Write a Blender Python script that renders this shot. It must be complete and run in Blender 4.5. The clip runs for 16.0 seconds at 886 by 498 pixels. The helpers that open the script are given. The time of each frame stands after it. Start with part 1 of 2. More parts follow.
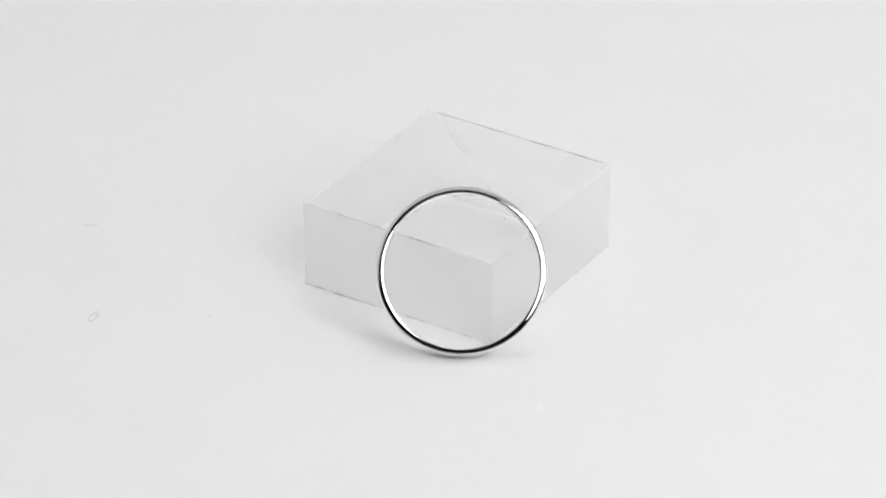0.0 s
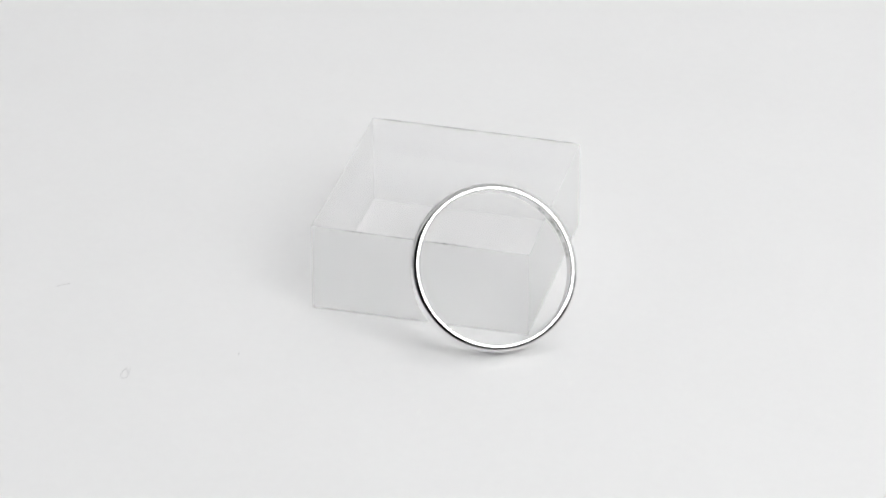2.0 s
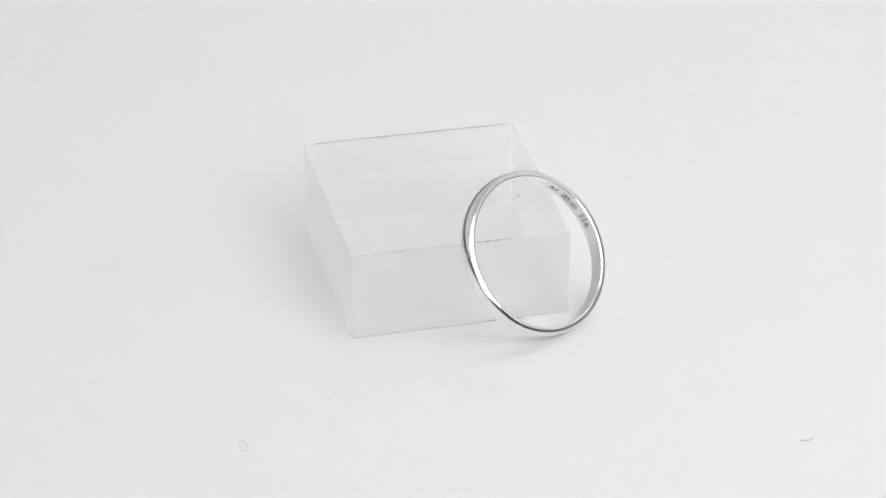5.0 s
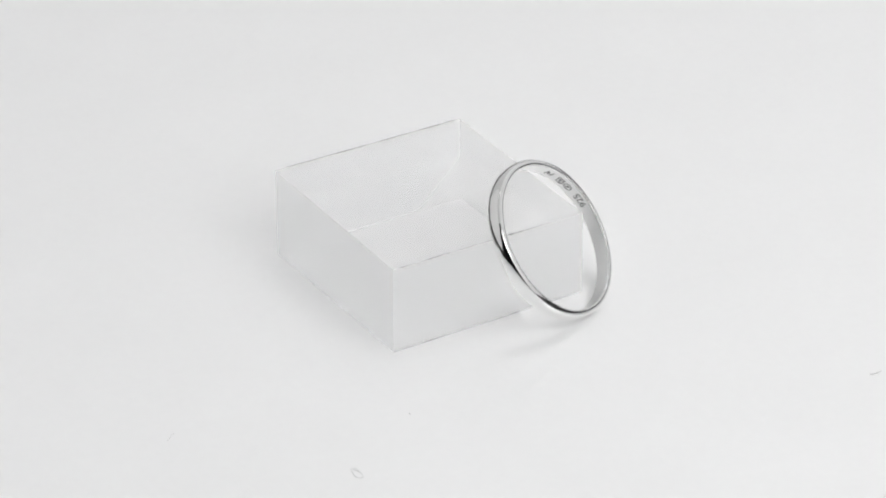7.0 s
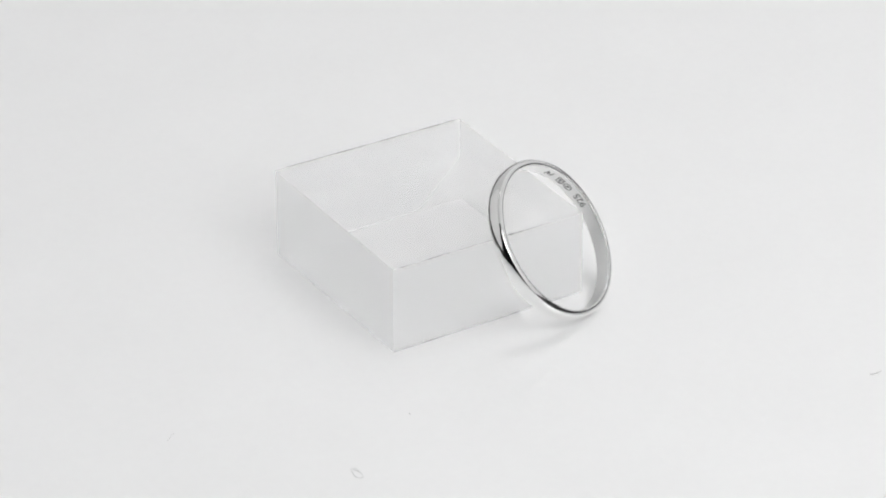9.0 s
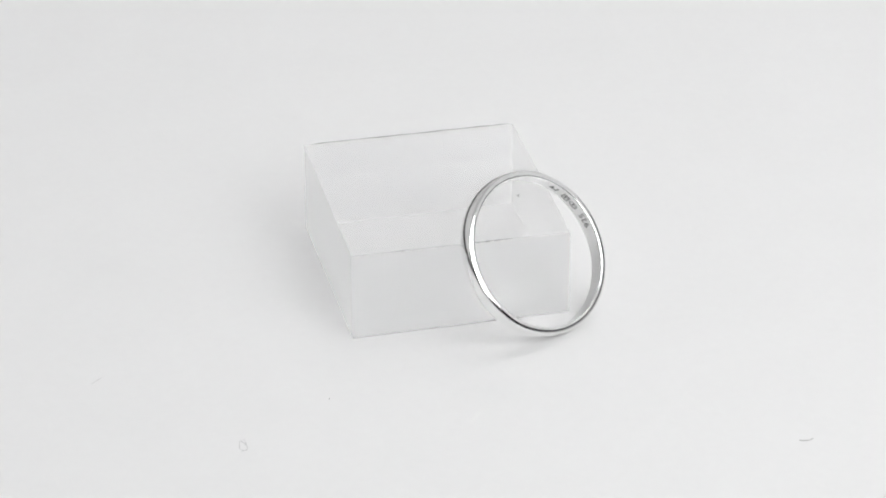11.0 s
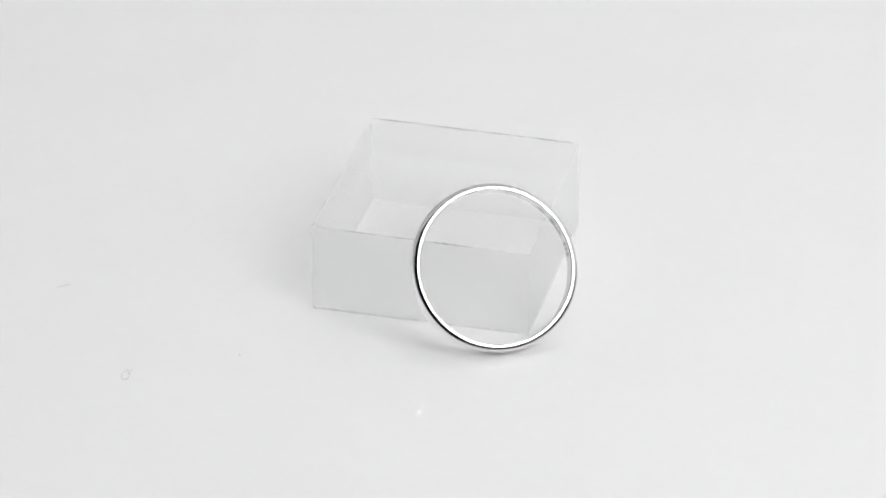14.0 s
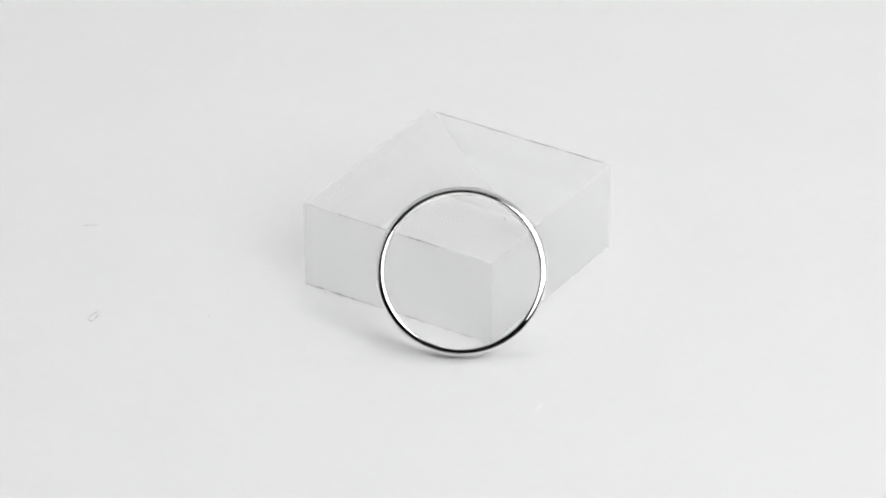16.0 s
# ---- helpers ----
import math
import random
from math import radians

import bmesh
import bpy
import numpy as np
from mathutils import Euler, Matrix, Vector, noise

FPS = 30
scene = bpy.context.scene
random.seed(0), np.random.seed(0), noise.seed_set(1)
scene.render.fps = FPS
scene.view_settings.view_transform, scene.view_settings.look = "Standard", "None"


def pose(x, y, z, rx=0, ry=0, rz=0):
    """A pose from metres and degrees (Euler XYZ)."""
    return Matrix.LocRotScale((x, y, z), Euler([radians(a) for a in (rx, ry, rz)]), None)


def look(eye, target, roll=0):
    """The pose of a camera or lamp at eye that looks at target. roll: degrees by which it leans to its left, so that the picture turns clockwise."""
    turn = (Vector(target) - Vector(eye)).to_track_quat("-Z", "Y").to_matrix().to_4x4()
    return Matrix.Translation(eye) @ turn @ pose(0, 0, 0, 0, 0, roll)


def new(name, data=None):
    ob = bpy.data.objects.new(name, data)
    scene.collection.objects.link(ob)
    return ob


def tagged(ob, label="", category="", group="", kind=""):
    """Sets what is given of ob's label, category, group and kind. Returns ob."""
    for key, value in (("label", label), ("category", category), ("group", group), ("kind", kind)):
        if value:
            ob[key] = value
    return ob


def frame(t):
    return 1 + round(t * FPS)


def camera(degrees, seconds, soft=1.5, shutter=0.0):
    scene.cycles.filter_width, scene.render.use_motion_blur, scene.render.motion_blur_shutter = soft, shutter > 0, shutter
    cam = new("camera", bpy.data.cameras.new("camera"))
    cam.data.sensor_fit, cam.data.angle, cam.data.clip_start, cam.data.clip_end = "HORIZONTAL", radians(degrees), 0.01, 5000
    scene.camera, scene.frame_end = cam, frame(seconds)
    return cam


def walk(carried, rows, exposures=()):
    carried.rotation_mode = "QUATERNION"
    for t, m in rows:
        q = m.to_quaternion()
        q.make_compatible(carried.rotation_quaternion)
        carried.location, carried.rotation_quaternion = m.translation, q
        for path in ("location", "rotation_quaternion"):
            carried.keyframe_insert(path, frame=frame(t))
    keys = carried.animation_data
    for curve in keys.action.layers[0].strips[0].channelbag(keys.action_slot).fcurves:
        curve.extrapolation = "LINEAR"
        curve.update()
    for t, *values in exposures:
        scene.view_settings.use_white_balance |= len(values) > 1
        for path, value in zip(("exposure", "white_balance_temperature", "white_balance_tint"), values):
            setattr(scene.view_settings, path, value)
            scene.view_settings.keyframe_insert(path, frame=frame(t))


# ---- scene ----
cam = camera(14.09, 16.0, soft=2.1)

# A silver ring and a clear acrylic block on a slowly turning white platter inside a light tent.
MM = 0.001
stand = pose(0, -0.3548, 0.2072, 90 - 29.775, 0, 0.2327) @ pose(0, 0, 0, 0, 0, -0.194)
walk(cam, [(0.0, stand), (16.0, stand)])

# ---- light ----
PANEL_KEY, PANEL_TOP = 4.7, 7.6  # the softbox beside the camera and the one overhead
TENT_TOP, TENT_BACK, TENT_LEFT, TENT_RIGHT = 0.22, 0.13, 0.18, 0.22  # emission added to the fabric as soft fill, no lamps behind it
scene.view_settings.exposure = 0.0
scene.cycles.max_bounces, scene.cycles.glossy_bounces, scene.cycles.transmission_bounces, scene.cycles.diffuse_bounces = 24, 16, 24, 8
world = bpy.data.worlds.new("world")
world.use_nodes = True
scene.world = world
world.node_tree.nodes["Background"].inputs[0].default_value = (0.02, 0.02, 0.02, 1)
world.node_tree.nodes["Background"].inputs[1].default_value = 1.0


# ---- materials ----
def material(name, color, rough=0.5, metal=0.0, ior=1.45, transmission=0.0, emission=0.0, grain=None, bump=0.0, spread=0.0, rough_spread=0.0):
    """A principled surface. grain: noise scale per metre; spread: how far the colour varies; bump: relief in metres."""
    m = bpy.data.materials.new(name)
    m.use_nodes = True
    nt = m.node_tree
    b = nt.nodes["Principled BSDF"]
    b.inputs["Base Color"].default_value = (*color, 1)
    b.inputs["Roughness"].default_value = rough
    b.inputs["Metallic"].default_value = metal
    b.inputs["IOR"].default_value = ior
    b.inputs["Transmission Weight"].default_value = transmission
    if emission:
        b.inputs["Emission Color"].default_value = (1, 1, 1, 1)
        b.inputs["Emission Strength"].default_value = emission
    if grain:
        co = nt.nodes.new("ShaderNodeTexCoord")
        fine = nt.nodes.new("ShaderNodeTexNoise")
        fine.inputs["Scale"].default_value, fine.inputs["Detail"].default_value = grain, 5
        broad = nt.nodes.new("ShaderNodeTexNoise")
        broad.inputs["Scale"].default_value, broad.inputs["Detail"].default_value = grain / 14, 2
        nt.links.new(co.outputs["Object"], fine.inputs["Vector"])
        nt.links.new(co.outputs["Object"], broad.inputs["Vector"])
        both = nt.nodes.new("ShaderNodeMath")
        both.operation = "ADD"
        nt.links.new(fine.outputs["Fac"], both.inputs[0])
        nt.links.new(broad.outputs["Fac"], both.inputs[1])
        if spread:
            ramp = nt.nodes.new("ShaderNodeMapRange")
            ramp.inputs["From Min"].default_value, ramp.inputs["From Max"].default_value = 0.6, 1.4
            ramp.inputs["To Min"].default_value, ramp.inputs["To Max"].default_value = 1 - spread, 1 + spread
            tint = nt.nodes.new("ShaderNodeMixRGB")
            tint.blend_type = "MULTIPLY"
            tint.inputs[0].default_value = 1
            tint.inputs[1].default_value = (*color, 1)
            nt.links.new(both.outputs[0], ramp.inputs["Value"])
            nt.links.new(ramp.outputs["Result"], tint.inputs[2])
            nt.links.new(tint.outputs[0], b.inputs["Base Color"])
        if rough_spread:
            rr = nt.nodes.new("ShaderNodeMapRange")
            rr.inputs["From Min"].default_value, rr.inputs["From Max"].default_value = 0.6, 1.4
            rr.inputs["To Min"].default_value, rr.inputs["To Max"].default_value = rough, rough + rough_spread
            nt.links.new(both.outputs[0], rr.inputs["Value"])
            nt.links.new(rr.outputs["Result"], b.inputs["Roughness"])
        if bump:
            bp = nt.nodes.new("ShaderNodeBump")
            bp.inputs["Strength"].default_value, bp.inputs["Distance"].default_value = 1, bump
            nt.links.new(fine.outputs["Fac"], bp.inputs["Height"])
            nt.links.new(bp.outputs["Normal"], b.inputs["Normal"])
    return m


GLOSS_WHITE = material("gloss_white_acrylic", (0.88, 0.88, 0.88), 0.008, ior=1.6, grain=900, spread=0.012, rough_spread=0.012)
SILVER = material("polished_silver", (0.93, 0.93, 0.925), 0.008, 1.0, grain=1500, rough_spread=0.025, bump=0.000008)
SILVER_INSIDE = material("satin_silver", (0.94, 0.94, 0.935), 0.33, 1.0, grain=1200, rough_spread=0.06, bump=0.000001)
ACRYLIC = material("clear_acrylic", (1, 1, 1), 0.14, ior=1.49, transmission=1.0)
ACRYLIC_FOOT = material("clear_acrylic_underside", (1, 1, 1), 0.1, ior=1.49, transmission=1.0)
ACRYLIC_SAWN = material("clear_acrylic_sawn_side", (1, 1, 1), 0.5, ior=1.49, transmission=1.0, grain=1500, rough_spread=0.05)


def clearer(m, straight, haze_amount=0.0, polish=False):
    """Clear acrylic: part of the light goes straight through; sawn faces also scatter a little."""
    nt = m.node_tree
    last = nt.nodes["Principled BSDF"].outputs[0]
    for amount, kind, color in ((haze_amount, "ShaderNodeBsdfDiffuse", 0.95), (straight, "ShaderNodeBsdfTransparent", 1.0)):
        if amount:
            mix = nt.nodes.new("ShaderNodeMixShader")
            mix.inputs[0].default_value = amount
            lobe = nt.nodes.new(kind)
            lobe.inputs["Color"].default_value = (color, color, color, 1)
            nt.links.new(last, mix.inputs[1])
            nt.links.new(lobe.outputs[0], mix.inputs[2])
            last = mix.outputs[0]
    if polish:
        mix, gloss, facing = (nt.nodes.new("ShaderNode" + k) for k in ("MixShader", "BsdfGlossy", "LayerWeight"))
        gloss.inputs["Roughness"].default_value, facing.inputs["Blend"].default_value = 0.02, 0.5
        steep, share = nt.nodes.new("ShaderNodeMath"), nt.nodes.new("ShaderNodeMath")
        steep.operation, share.operation = "POWER", "MULTIPLY_ADD"
        steep.inputs[1].default_value, share.inputs[1].default_value, share.inputs[2].default_value = 5, 0.96, 0.04
        for out, into in ((facing.outputs["Facing"], steep.inputs[0]), (steep.outputs[0], share.inputs[0]), (share.outputs[0], mix.inputs[0]),
                          (last, mix.inputs[1]), (gloss.outputs[0], mix.inputs[2])):
            nt.links.new(out, into)
        last = mix.outputs[0]
    nt.links.new(last, nt.nodes["Material Output"].inputs["Surface"])


clearer(ACRYLIC, 0.62, 0.62, True)
clearer(ACRYLIC_SAWN, 0.68, 0.4)
clearer(ACRYLIC_FOOT, 0.9)
CHIP = material("grimy_edge_chip", (0.2, 0.2, 0.2), 0.7, grain=9000, spread=0.4)
MARK = material("oxidised_stamp", (0.07, 0.07, 0.07), 0.5, 0.6, grain=9000, spread=0.3)
PALE_FIBRE = material("pale_fibre", (0.62, 0.62, 0.62), 0.7, grain=9000, spread=0.1)
FIBRE = material("grey_fibre", (0.5, 0.5, 0.5), 0.7, grain=9000, spread=0.2)


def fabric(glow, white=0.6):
    return material("self_lit_tent_fabric", (white, white, white), 0.95, emission=glow, ior=1.3, grain=700, spread=0.03)


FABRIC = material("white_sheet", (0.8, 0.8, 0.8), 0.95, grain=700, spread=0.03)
TABLE = material("pale_table_laminate", (0.7, 0.7, 0.69), 0.45, grain=120, spread=0.04)
ROOM = material("grey_room_paint", (0.05, 0.05, 0.05), 0.9, grain=60, spread=0.06)
CASING = material("black_lamp_casing", (0.03, 0.03, 0.03), 0.5, grain=500, spread=0.1)
DIFFUSER_TOP = material("lit_overhead_diffuser", (0.8, 0.8, 0.8), 0.9, emission=PANEL_TOP)
DIFFUSER_KEY = material("lit_diffuser", (0.8, 0.8, 0.8), 0.9, emission=PANEL_KEY)
STEEL = material("grey_plastic_base", (0.35, 0.35, 0.35), 0.4, grain=400, spread=0.06)


# ---- tools ----
def mesh_of(name, bm, mats, smooth=False):
    me = bpy.data.meshes.new(name)
    bmesh.ops.recalc_face_normals(bm, faces=bm.faces)
    bm.to_mesh(me)
    bm.free()
    for m in mats if isinstance(mats, (list, tuple)) else [mats]:
        me.materials.append(m)
    if smooth:
        for p in me.polygons:
            p.use_smooth = True
    return me


def part(name, bm, mats, parent, label="", smooth=False, at=None):
    ob = new(name, mesh_of(name, bm, mats, smooth))
    ob.parent = parent
    if at is not None:
        ob.matrix_basis = at
    return tagged(ob, label) if label else ob


def box(x0, x1, y0, y1, z0, z1, bevel=0.0):
    bm = bmesh.new()
    bmesh.ops.create_cube(bm, size=1)
    for v in bm.verts:
        v.co = Vector(((x0 + x1) / 2 + v.co.x * (x1 - x0), (y0 + y1) / 2 + v.co.y * (y1 - y0), (z0 + z1) / 2 + v.co.z * (z1 - z0)))
    if bevel:
        bmesh.ops.bevel(bm, geom=bm.edges[:], offset=bevel, segments=2, affect="EDGES", profile=0.5)
    return bm


def lathe(profile, n=128, close=False):
    """Turn (radius, height) pairs about the z axis."""
    bm = bmesh.new()
    rings = []
    for r, z in profile:
        rings.append([bm.verts.new((r * math.cos(2 * math.pi * i / n), r * math.sin(2 * math.pi * i / n), z)) for i in range(n)])
    pairs = list(zip(rings, rings[1:] + ([rings[0]] if close else [])))
    if not close:
        pairs = pairs[:len(rings) - 1]
    for a, b in pairs:
        for i in range(n):
            bm.faces.new((a[i], a[(i + 1) % n], b[(i + 1) % n], b[i]))
    if not close:
        bm.faces.new(rings[0])
        bm.faces.new(rings[-1])
    return bm


# ---- the tent and the room round it ----
def slab(name, x0, x1, y0, y1, z0, z1, mat, label, category):
    return tagged(new(name, mesh_of(name, box(x0, x1, y0, y1, z0, z1), mat)), label, category, kind="structure")


slab("floor", -1.5, 1.5, -1.7, 1.0, -0.78, -0.75, ROOM, "dark grey studio floor under the table", "floor")
slab("wall_south", -1.5, 1.5, -1.73, -1.7, -0.75, 1.6, ROOM, "grey painted studio wall behind the camera", "wall")
slab("wall_north", -1.5, 1.5, 1.0, 1.03, -0.75, 1.6, ROOM, "grey painted studio wall behind the tent", "wall")
slab("wall_west", -1.53, -1.5, -1.73, 1.03, -0.75, 1.6, ROOM, "grey painted studio side wall", "wall")
slab("wall_east", 1.5, 1.53, -1.73, 1.03, -0.75, 1.6, ROOM, "grey painted studio side wall", "wall")
slab("ceiling", -1.53, 1.53, -1.73, 1.03, 1.6, 1.63, ROOM, "grey painted studio ceiling", "ceiling")


def build_table():
    t = tagged(new("table"), "pale laminate table that carries the light tent", "table")
    t.location = (0, 0.1, -0.75)
    part("tabletop", box(-0.6, 0.6, -0.5, 0.55, 0.67, 0.70, 0.003), TABLE, t)
    for x in (-0.55, 0.55):
        for y in (-0.45, 0.5):
            part("leg", box(x - 0.02, x + 0.02, y - 0.02, y + 0.02, 0, 0.67, 0.002), STEEL, t)


def build_tent():
    t = tagged(new("light_tent"), "white fabric light tent with an open front and sheets glowing as added fill", "light tent")
    t.location = (0, 0, -0.05)
    part("floor_sheet", box(-0.45, 0.45, -0.28, 0.5, 0.0005, 0.003), FABRIC, t)
    # unseen sheets that emit by themselves, added to fill the shade
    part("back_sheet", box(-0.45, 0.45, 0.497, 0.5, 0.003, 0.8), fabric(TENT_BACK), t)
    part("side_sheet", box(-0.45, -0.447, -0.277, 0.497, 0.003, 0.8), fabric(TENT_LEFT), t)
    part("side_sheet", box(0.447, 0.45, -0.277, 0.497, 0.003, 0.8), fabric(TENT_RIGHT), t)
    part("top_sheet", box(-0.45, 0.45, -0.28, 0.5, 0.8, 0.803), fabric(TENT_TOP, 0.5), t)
    # unseen black strips along the foot of the walls, added to darken ring reflections
    part("dark_reflection_strip", box(-0.44, 0.44, 0.485, 0.4955, 0.004, 0.105, 0.002), CASING, t, "unseen black strip added for dark streaks in the ring")
    for x, top in ((-0.445, 0.105), (0.435, 0.155)):
        part("dark_reflection_strip", box(x, x + 0.01, -0.27, 0.48, 0.004, top, 0.002), CASING, t, "unseen black strip added for dark streaks in the ring")


def build_panel(size_x, size_y, m, glow, label):
    """A flat lamp that shines along its own -z."""
    p = tagged(new("studio_lamp"), label, "lamp")
    p.matrix_basis = m
    part("casing", box(-size_x / 2 - 0.008, size_x / 2 + 0.008, -size_y / 2 - 0.008, size_y / 2 + 0.008, 0.001, 0.02, 0.002), CASING, p)
    part("diffuser", box(-size_x / 2, size_x / 2, -size_y / 2, size_y / 2, -0.003, 0.0), glow, p, "glowing white diffuser")
    return p


build_table()
build_tent()
build_panel(0.42, 0.42, look((0.31, -0.34, 0.42), (0, 0, 0)), DIFFUSER_KEY, "lit square softbox lamp beside the tent's open front")
build_panel(0.40, 0.09, pose(0.122, 0.303, 0.66, 0, 0, 52), DIFFUSER_TOP, "lit narrow strip lamp under the tent's top")


# ---- the turntable ----
def build_turntable():
    t = tagged(new("turntable"), "round glossy white turntable for product display", "turntable")
    t.location = (0, 0, -0.047)
    part("base", lathe([(0.085, 0), (0.09, 0.002), (0.09, 0.030), (0.085, 0.034)]), STEEL, t, "grey plastic turntable base", True)
    R = 0.115
    prof = [(R - 0.002, 0.036), (R, 0.038), (R, 0.044), (R - 0.0006, 0.0460), (R - 0.003, 0.047), (0.0005, 0.047)]
    p = part("platter", lathe(prof, 160), GLOSS_WHITE, t, "glossy white acrylic platter")
    return t, p


turntable, platter = build_turntable()

# ---- the acrylic block ----
BW, BD, BH, BX, BY = 25.0, 25.98, 10.66, -1.68, 3.285


def build_block():
    """Hand-cut: the top leans a little. Its origin lies at the middle of its underside."""
    b = tagged(new("acrylic_block"), "clear acrylic display block with chipped sawn edges", "display block")
    bm = bmesh.new()
    hw, hd = BW / 2, BD / 2
    vs = []
    for z in (0, 1):
        for x, y in ((-1, -1), (1, -1), (1, 1), (-1, 1)):
            h = BH - 0.045 + 0.21 * y - 0.13 * x
            vs.append(bm.verts.new((x * hw * MM, y * hd * MM, z * h * MM)))
    for f in ((3, 2, 1, 0), (4, 5, 6, 7), (0, 1, 5, 4), (1, 2, 6, 5), (2, 3, 7, 6), (3, 0, 4, 7)):
        bm.faces.new([vs[i] for i in f])
    bmesh.ops.bevel(bm, geom=[e for e in bm.edges if min(v.co.z for v in e.verts) > 1 * MM], offset=0.06 * MM, segments=1, affect="EDGES", profile=0.5)
    bm.normal_update()
    for f in bm.faces:
        f.material_index = 0 if f.normal.z > 0.95 else 2 if f.normal.z < -0.95 else 1
    part("body", bm, [ACRYLIC, ACRYLIC_SAWN, ACRYLIC_FOOT], b)
    # ragged chips along the sawn edges: (edge, from, to) in fractions of the edge
    rng = random.Random(5)
    edges = {"front_top": ((-hw, -hd, BH - 0.125), (hw, -hd, BH - 0.385)), "front_foot": ((-hw, -hd, 0.08), (hw, -hd, 0.08)),
             "back_top": ((-hw, hd, BH + 0.295), (hw, hd, BH + 0.035))}
    runs = {"front_top": ((0.045, 0.06), (0.185, 0.215), (0.222, 0.24), (0.275, 0.292), (0.38, 0.40), (0.405, 0.42), (0.50, 0.505), (0.56, 0.585), (0.605, 0.635), (0.648, 0.68), (0.70, 0.722), (0.80, 0.81)),
            "front_foot": ((0.0, 0.012), (0.06, 0.11), (0.155, 0.21), (0.25, 0.28), (0.355, 0.40), (0.457, 0.49), (0.55, 0.575), (0.62, 0.66), (0.75, 0.78), (0.85, 0.88)),
            "back_top": ((0.05, 0.27), (0.225, 0.245), (0.27, 0.52), (0.53, 0.74), (0.75, 0.9), (0.91, 0.98))}
    for key, spans in runs.items():
        a, c = (Vector(p) for p in edges[key])
        for s, e in spans:
            n = max(3, int((e - s) * 40))
            cb = bmesh.new()
            rows = []
            for i in range(n + 1):
                p = a.lerp(c, s + (e - s) * i / n)
                w = {"front_top": 0.065, "front_foot": 0.075, "back_top": 0.065}[key] * (0.4 + rng.random()) * (0.35 if i in (0, n) else 1)
                up = -1 if key != "front_foot" else 1
                sd = -1 if key != "back_top" else 1
                o = p + Vector((0, sd * 0.02, 0.02 * -up))
                rows.append([cb.verts.new(Vector(q) * MM) for q in (o + Vector((0, sd * -0.01, 0.03 * -up)), o + Vector((0, -sd * 1.6 * w, 0.02 * -up)), o + Vector((0, sd * 0.01, up * 1.3 * w)))])
            for r, q in zip(rows, rows[1:]):
                for i in range(3):
                    cb.faces.new((r[i], r[(i + 1) % 3], q[(i + 1) % 3], q[i]))
            cb.faces.new(rows[0])
            cb.faces.new(rows[-1])
            part("chip", cb, CHIP, b, "dark chip on the sawn edge" if key != "back_top" else "thin dark grimy line along the edge")
    return b


block = build_block()

# ---- the ring ----
RR, RT, RW, DOME = 9.50, 0.80, 1.99, 0.20
SWELL = 0.05
RING_X, RING_Y, RING_Z, RING_TURN, RING_LEAN = 6.714, -9.398, 7.91, 31.3, 36.75


def build_ring():
    """The ring's own axes: x along its width across, y up its leaning plane, z along its axis towards the front."""
    r = tagged(new("silver_ring"), "plain polished silver band ring with stamped marks inside", "ring")
    n = 256
    half = RW / 2

    def fall(f):
        t = (0.68 - f) / 0.68
        return half - (0.049 * t + 0.086 * t * t if t > 0 else 0.21 * t * t)

    edge = fall(0)
    outer = []  # the domed outside
    for i in range(25):
        a = math.radians(76) * (1 - i / 12)
        outer.append((RR - DOME * (1 - math.cos(a)) / (1 - math.cos(math.radians(76))), edge * math.sin(a) / math.sin(math.radians(76))))
    rim = []  # a narrow crowned edge
    for k in range(1, 16):
        f = k / 16
        rim.append((RR - DOME - (RT - DOME) * f, fall(f)))
    inner = []  # the slightly swelling inside
    for k in range(17):
        u = -1 + k / 8
        inner.append((RR - RT - SWELL * (1 - u ** 4), fall(1) * u))
    bm = lathe([(a * MM, z * MM) for a, z in outer], n, False)
    bmesh.ops.delete(bm, geom=[f for f in bm.faces if len(f.verts) > 4], context="FACES_ONLY")
    m = mesh_of("outer_band", bm, SILVER, True)
    o = new("outer_band", m)
    o.parent = r
    prof = [outer[-1]] + [(r0, -z0) for r0, z0 in rim] + inner + list(reversed(rim)) + [outer[0]]
    bm = lathe([(a * MM, z * MM) for a, z in prof], n, False)
    bmesh.ops.delete(bm, geom=[f for f in bm.faces if len(f.verts) > 4], context="FACES_ONLY")
    for f in bm.faces:
        f.material_index = 1 if math.hypot(*f.calc_center_median().xy) < (RR - RT - 0.012) * MM else 0
    me = bpy.data.meshes.new("inner_band")
    bmesh.ops.recalc_face_normals(bm, faces=bm.faces)
    bm.to_mesh(me)
    bm.free()
    for mt in (SILVER, SILVER_INSIDE):
        me.materials.append(mt)
    for p in me.polygons:
        p.use_smooth = True
    i = new("inner_band", me)
    i.parent = r
    return r


def bend_inside(bm, theta, along):
    """Lays flat drawings (x along the reading direction, y up, millimetres) on the ring's inner face."""
    rad = RR - RT - SWELL
    for v in bm.verts:
        a = math.radians(theta) + v.co.x / rad
        q = rad - 0.006 - v.co.z
        v.co = Vector((q * math.cos(a), q * math.sin(a), along - v.co.y)) * MM


def letters(word, size):
    cu = bpy.data.curves.new("stamp", "FONT")
    cu.body, cu.size, cu.align_x, cu.align_y, cu.extrude = word, size, "CENTER", "CENTER", 0.004
    ob = bpy.data.objects.new("stamp", cu)
    scene.collection.objects.link(ob)
    me = ob.to_mesh()
    bm = bmesh.new()
    bm.from_mesh(me)
    ob.to_mesh_clear()
    bpy.data.objects.remove(ob)
    return bm


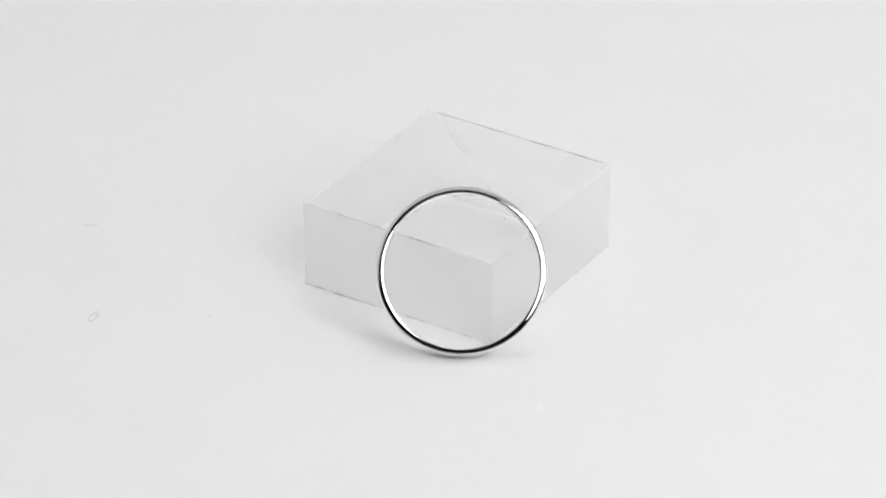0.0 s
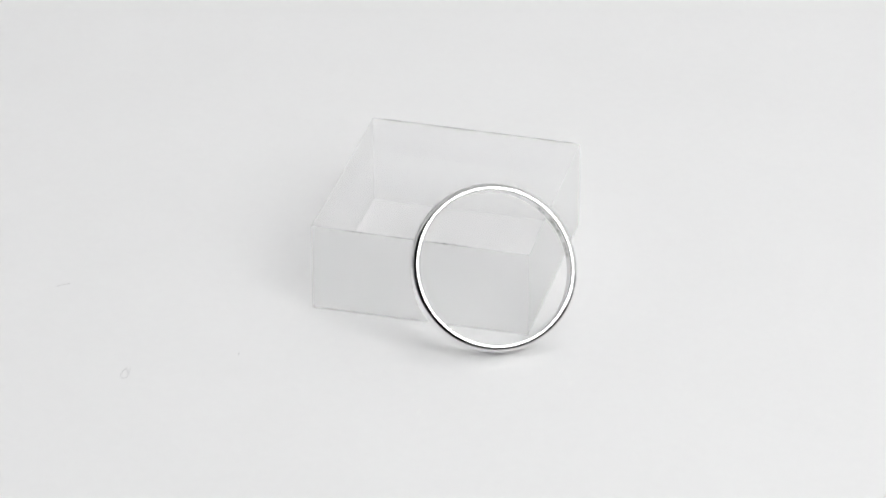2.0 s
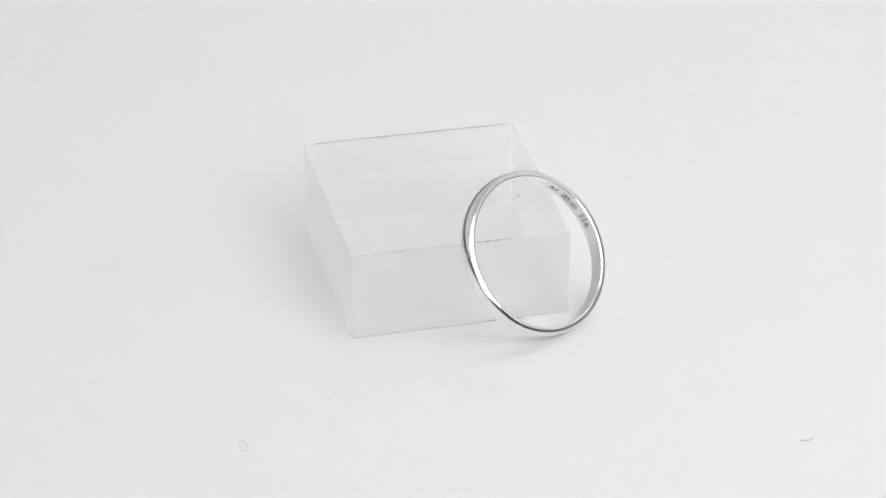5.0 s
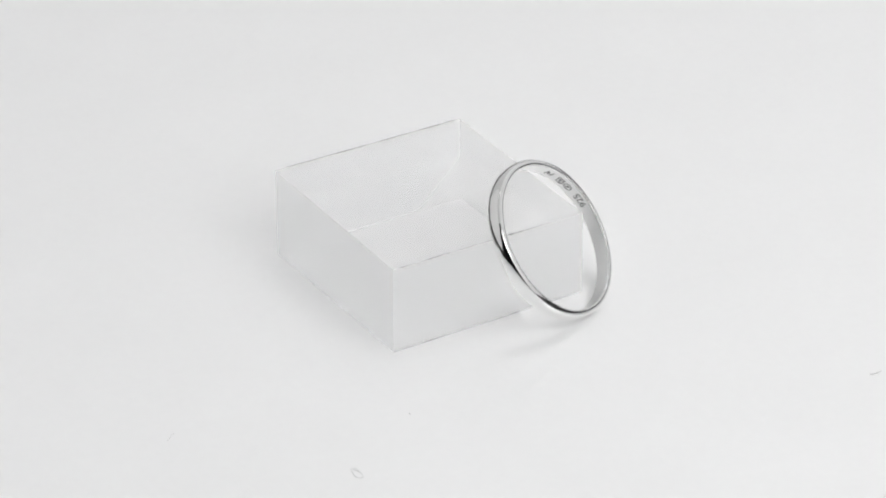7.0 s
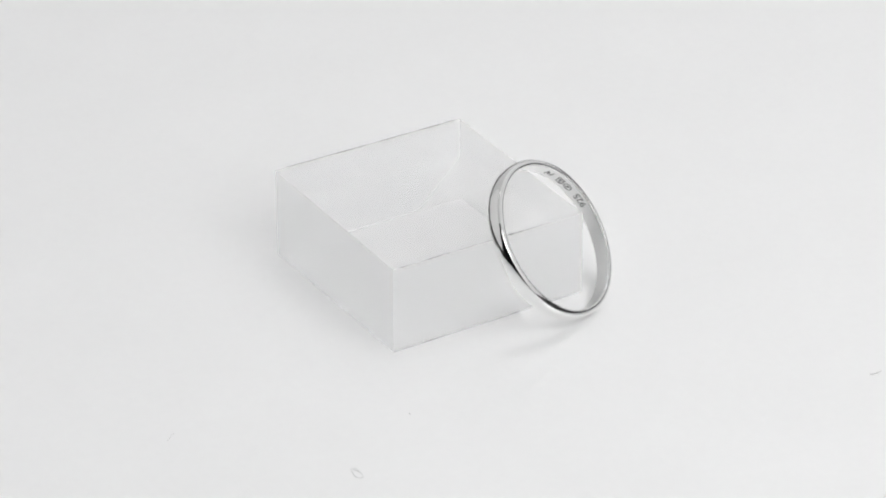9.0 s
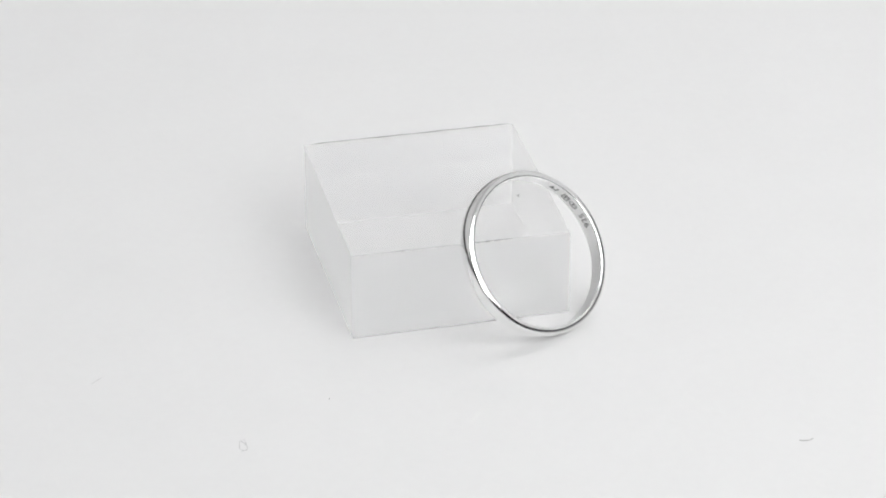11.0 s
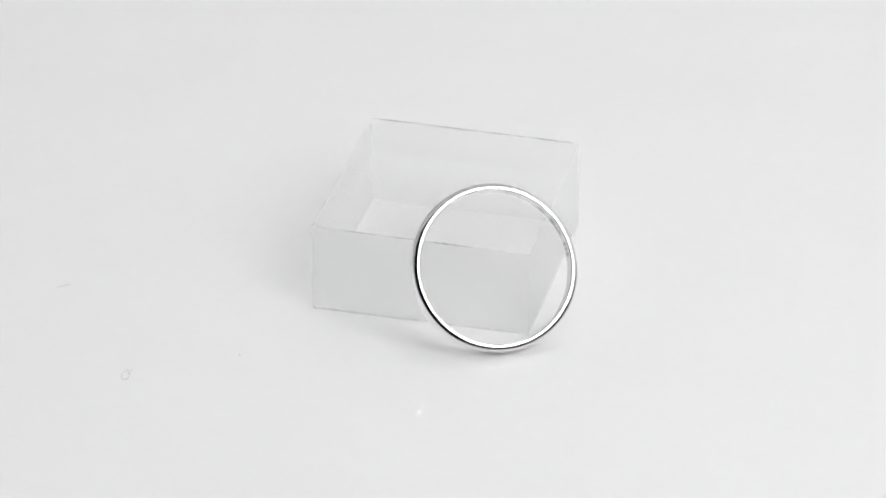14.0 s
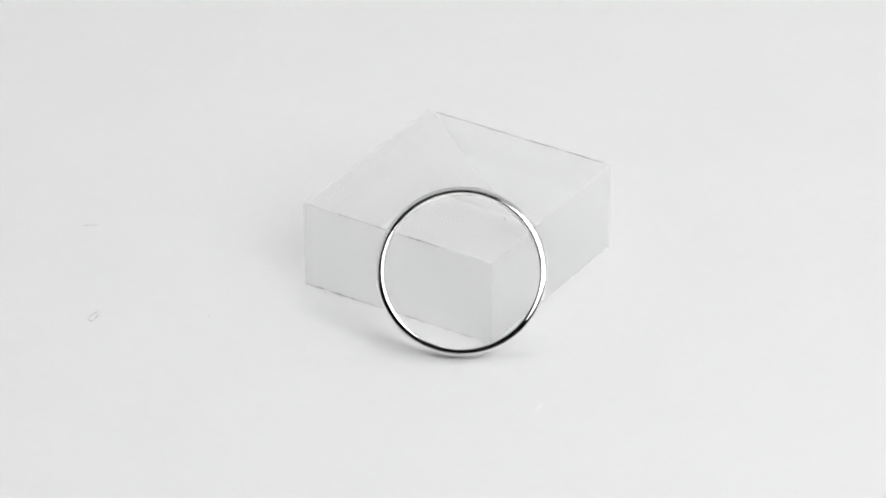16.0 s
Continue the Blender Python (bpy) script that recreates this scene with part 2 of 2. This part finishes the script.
def bars(items):
    """Flat bars (x, y, width, height, turn)."""
    bm = bmesh.new()
    for x, y, w, h, turn in items:
        m = Matrix.Translation((x, y, 0)) @ Matrix.Rotation(math.radians(turn), 4, "Z") @ Matrix.Diagonal((w, h, 0.008, 1))
        bmesh.ops.create_cube(bm, size=1, matrix=m)
    return bm


ring = build_ring()


def stamp_ring():
    b = letters("925", 1.2)
    bend_inside(b, 5.3, 0.15)
    part("stamp", b, MARK, ring, "stamped number 925")
    b = bars([(-0.42, 0, 0.12, 0.8, 0), (0.42, 0, 0.12, 0.8, 0), (0, 0.36, 0.8, 0.12, 0), (0, -0.36, 0.8, 0.12, 0), (0.05, 0.05, 0.16, 0.5, 30), (-0.1, -0.1, 0.4, 0.12, 10)])
    bend_inside(b, 28, 0)
    part("stamp", b, MARK, ring, "square stamped mark")
    b = bars([(0.5 * math.cos(a), 0.34 * math.sin(a), 0.3, 0.1, math.degrees(math.atan2(0.34 * math.cos(a), -0.5 * math.sin(a)))) for a in [k * math.pi / 5 for k in range(10)]] + [(0, 0, 0.5, 0.14, 25), (0.05, 0.02, 0.12, 0.4, -10)])
    bend_inside(b, 19.8, 0)
    part("stamp", b, MARK, ring, "oval stamped mark")
    b = bars([(-0.45, 0, 0.13, 0.7, -12), (-0.25, 0.1, 0.4, 0.12, 0), (0.1, 0, 0.13, 0.7, 20), (0.35, 0, 0.13, 0.7, -20), (0.22, -0.05, 0.4, 0.12, 0)])
    bend_inside(b, 40.5, 0)
    part("stamp", b, MARK, ring, "worn maker's stamp")


stamp_ring()


# ---- dust ----
def thread(name, pts, radius, label, mat=FIBRE):
    """A bent fibre as a thin tube through points in millimetres."""
    bm = bmesh.new()
    ps = [Vector(p) * MM for p in pts]
    rows = []
    for i, p in enumerate(ps):
        d = (ps[min(i + 1, len(ps) - 1)] - ps[max(i - 1, 0)]).normalized()
        s = d.cross(Vector((0, 0, 1))).normalized()
        u = s.cross(d)
        r = radius * MM * (0.5 if i in (0, len(ps) - 1) else 1)
        rows.append([bm.verts.new(p + s * r * math.cos(a) + u * r * math.sin(a)) for a in [k * math.pi / 3 for k in range(6)]])
    for a, b in zip(rows, rows[1:]):
        for i in range(6):
            bm.faces.new((a[i], a[(i + 1) % 6], b[(i + 1) % 6], b[i]))
    bm.faces.new(rows[0])
    bm.faces.new(rows[-1])
    return tagged(new(name, mesh_of(name, bm, mat, True)), label, "dust")


def grain_of_dust(label, size, tall=1.0):
    bm = bmesh.new()
    bmesh.ops.create_icosphere(bm, subdivisions=1, radius=size * MM)
    rng = random.Random(3)
    for v in bm.verts:
        v.co *= 0.7 + 0.5 * rng.random()
        v.co.z = (v.co.z * 0.7 + size * MM * 0.5) * tall
    return tagged(new("dust_speck", mesh_of("dust_speck", bm, CHIP)), label, "dust")


loop_fibre = thread("fibre", [((0.36 - 0.22 * math.sin(a)) * math.cos(a) - 0.1 * math.sin(a) + 0.25 * max(0, a - 6.0), 0.85 * math.sin(a) + 0.45 * max(0, a - 6.3), 0.05 + 0.12 * (1 + math.sin(a))) for a in [k * 0.38 for k in range(20)]], 0.026, "tiny curled grey fibre lying on the white platter")
curved_fibre = thread("fibre", [(x, 0.30 * x * x + 0.1 * max(0, x - 0.5), 0.05) for x in [-0.8 + 0.1 * k for k in range(17)]], 0.045, "short curved grey fibre lying on the white platter")
faint_fibre = thread("fibre", [(x, 0.5 * x + 0.15 * math.sin(3 * x), 0.03) for x in [-0.7 + 0.1 * k for k in range(15)]], 0.03, "faint thin fibre lying on the white platter", PALE_FIBRE)
platter_speck = grain_of_dust("dark grain of dust on the white platter", 0.07)
block_speck = grain_of_dust("dark grain of dust on the acrylic block", 0.105, 3.0)

# turn of the platter, in degrees: steady one way for eight seconds, then back
TURN = [(0.0, -32.3), (0.5, -27.6), (1.0, -23.05), (1.5, -18.4), (2.0, -14.3), (2.5, -9.55), (3.0, -5.1), (3.5, -0.1), (4.0, 4.15), (4.5, 8.85),
        (5.0, 13.55), (5.5, 18.15), (6.0, 22.75), (6.5, 27.55), (7.0, 32.0), (7.5, 36.65), (7.9, 40.27), (7.967, 40.88), (8.0, 41.18), (8.033, 40.88), (8.1, 40.27),
        (8.5, 36.6), (9.0, 32.0), (9.5, 27.4), (10.0, 22.8), (10.5, 18.2), (11.0, 13.55), (11.5, 8.95), (12.0, 4.5), (12.5, -0.1), (13.0, -4.75), (13.5, -9.3),
        (14.0, -13.95), (14.5, -18.4), (15.0, -23.05), (15.5, -27.6), (16.0, -32.3)]


def carried(local):
    return [(t, pose(0, 0, 0, 0, 0, a) @ local) for t, a in TURN]


def motions():
    walk(platter, carried(pose(0, 0, 0)))
    walk(block, carried(pose(BX * MM, BY * MM, 0.03 * MM)))
    walk(ring, carried(pose(RING_X * MM, RING_Y * MM, RING_Z * MM, 90 - RING_LEAN, 0, RING_TURN)))
    walk(loop_fibre, carried(pose(-30.19 * MM, -28.64 * MM, 0)))
    walk(curved_fibre, carried(pose(28.38 * MM, -41.64 * MM, 0)))
    walk(faint_fibre, carried(pose(-43.32 * MM, -11.88 * MM, 0)))
    walk(platter_speck, carried(pose(-19.31 * MM, -21.47 * MM, 0)))
    walk(block_speck, carried(pose(7.07 * MM, -0.94 * MM, (BH - 0.1) * MM)))


motions()
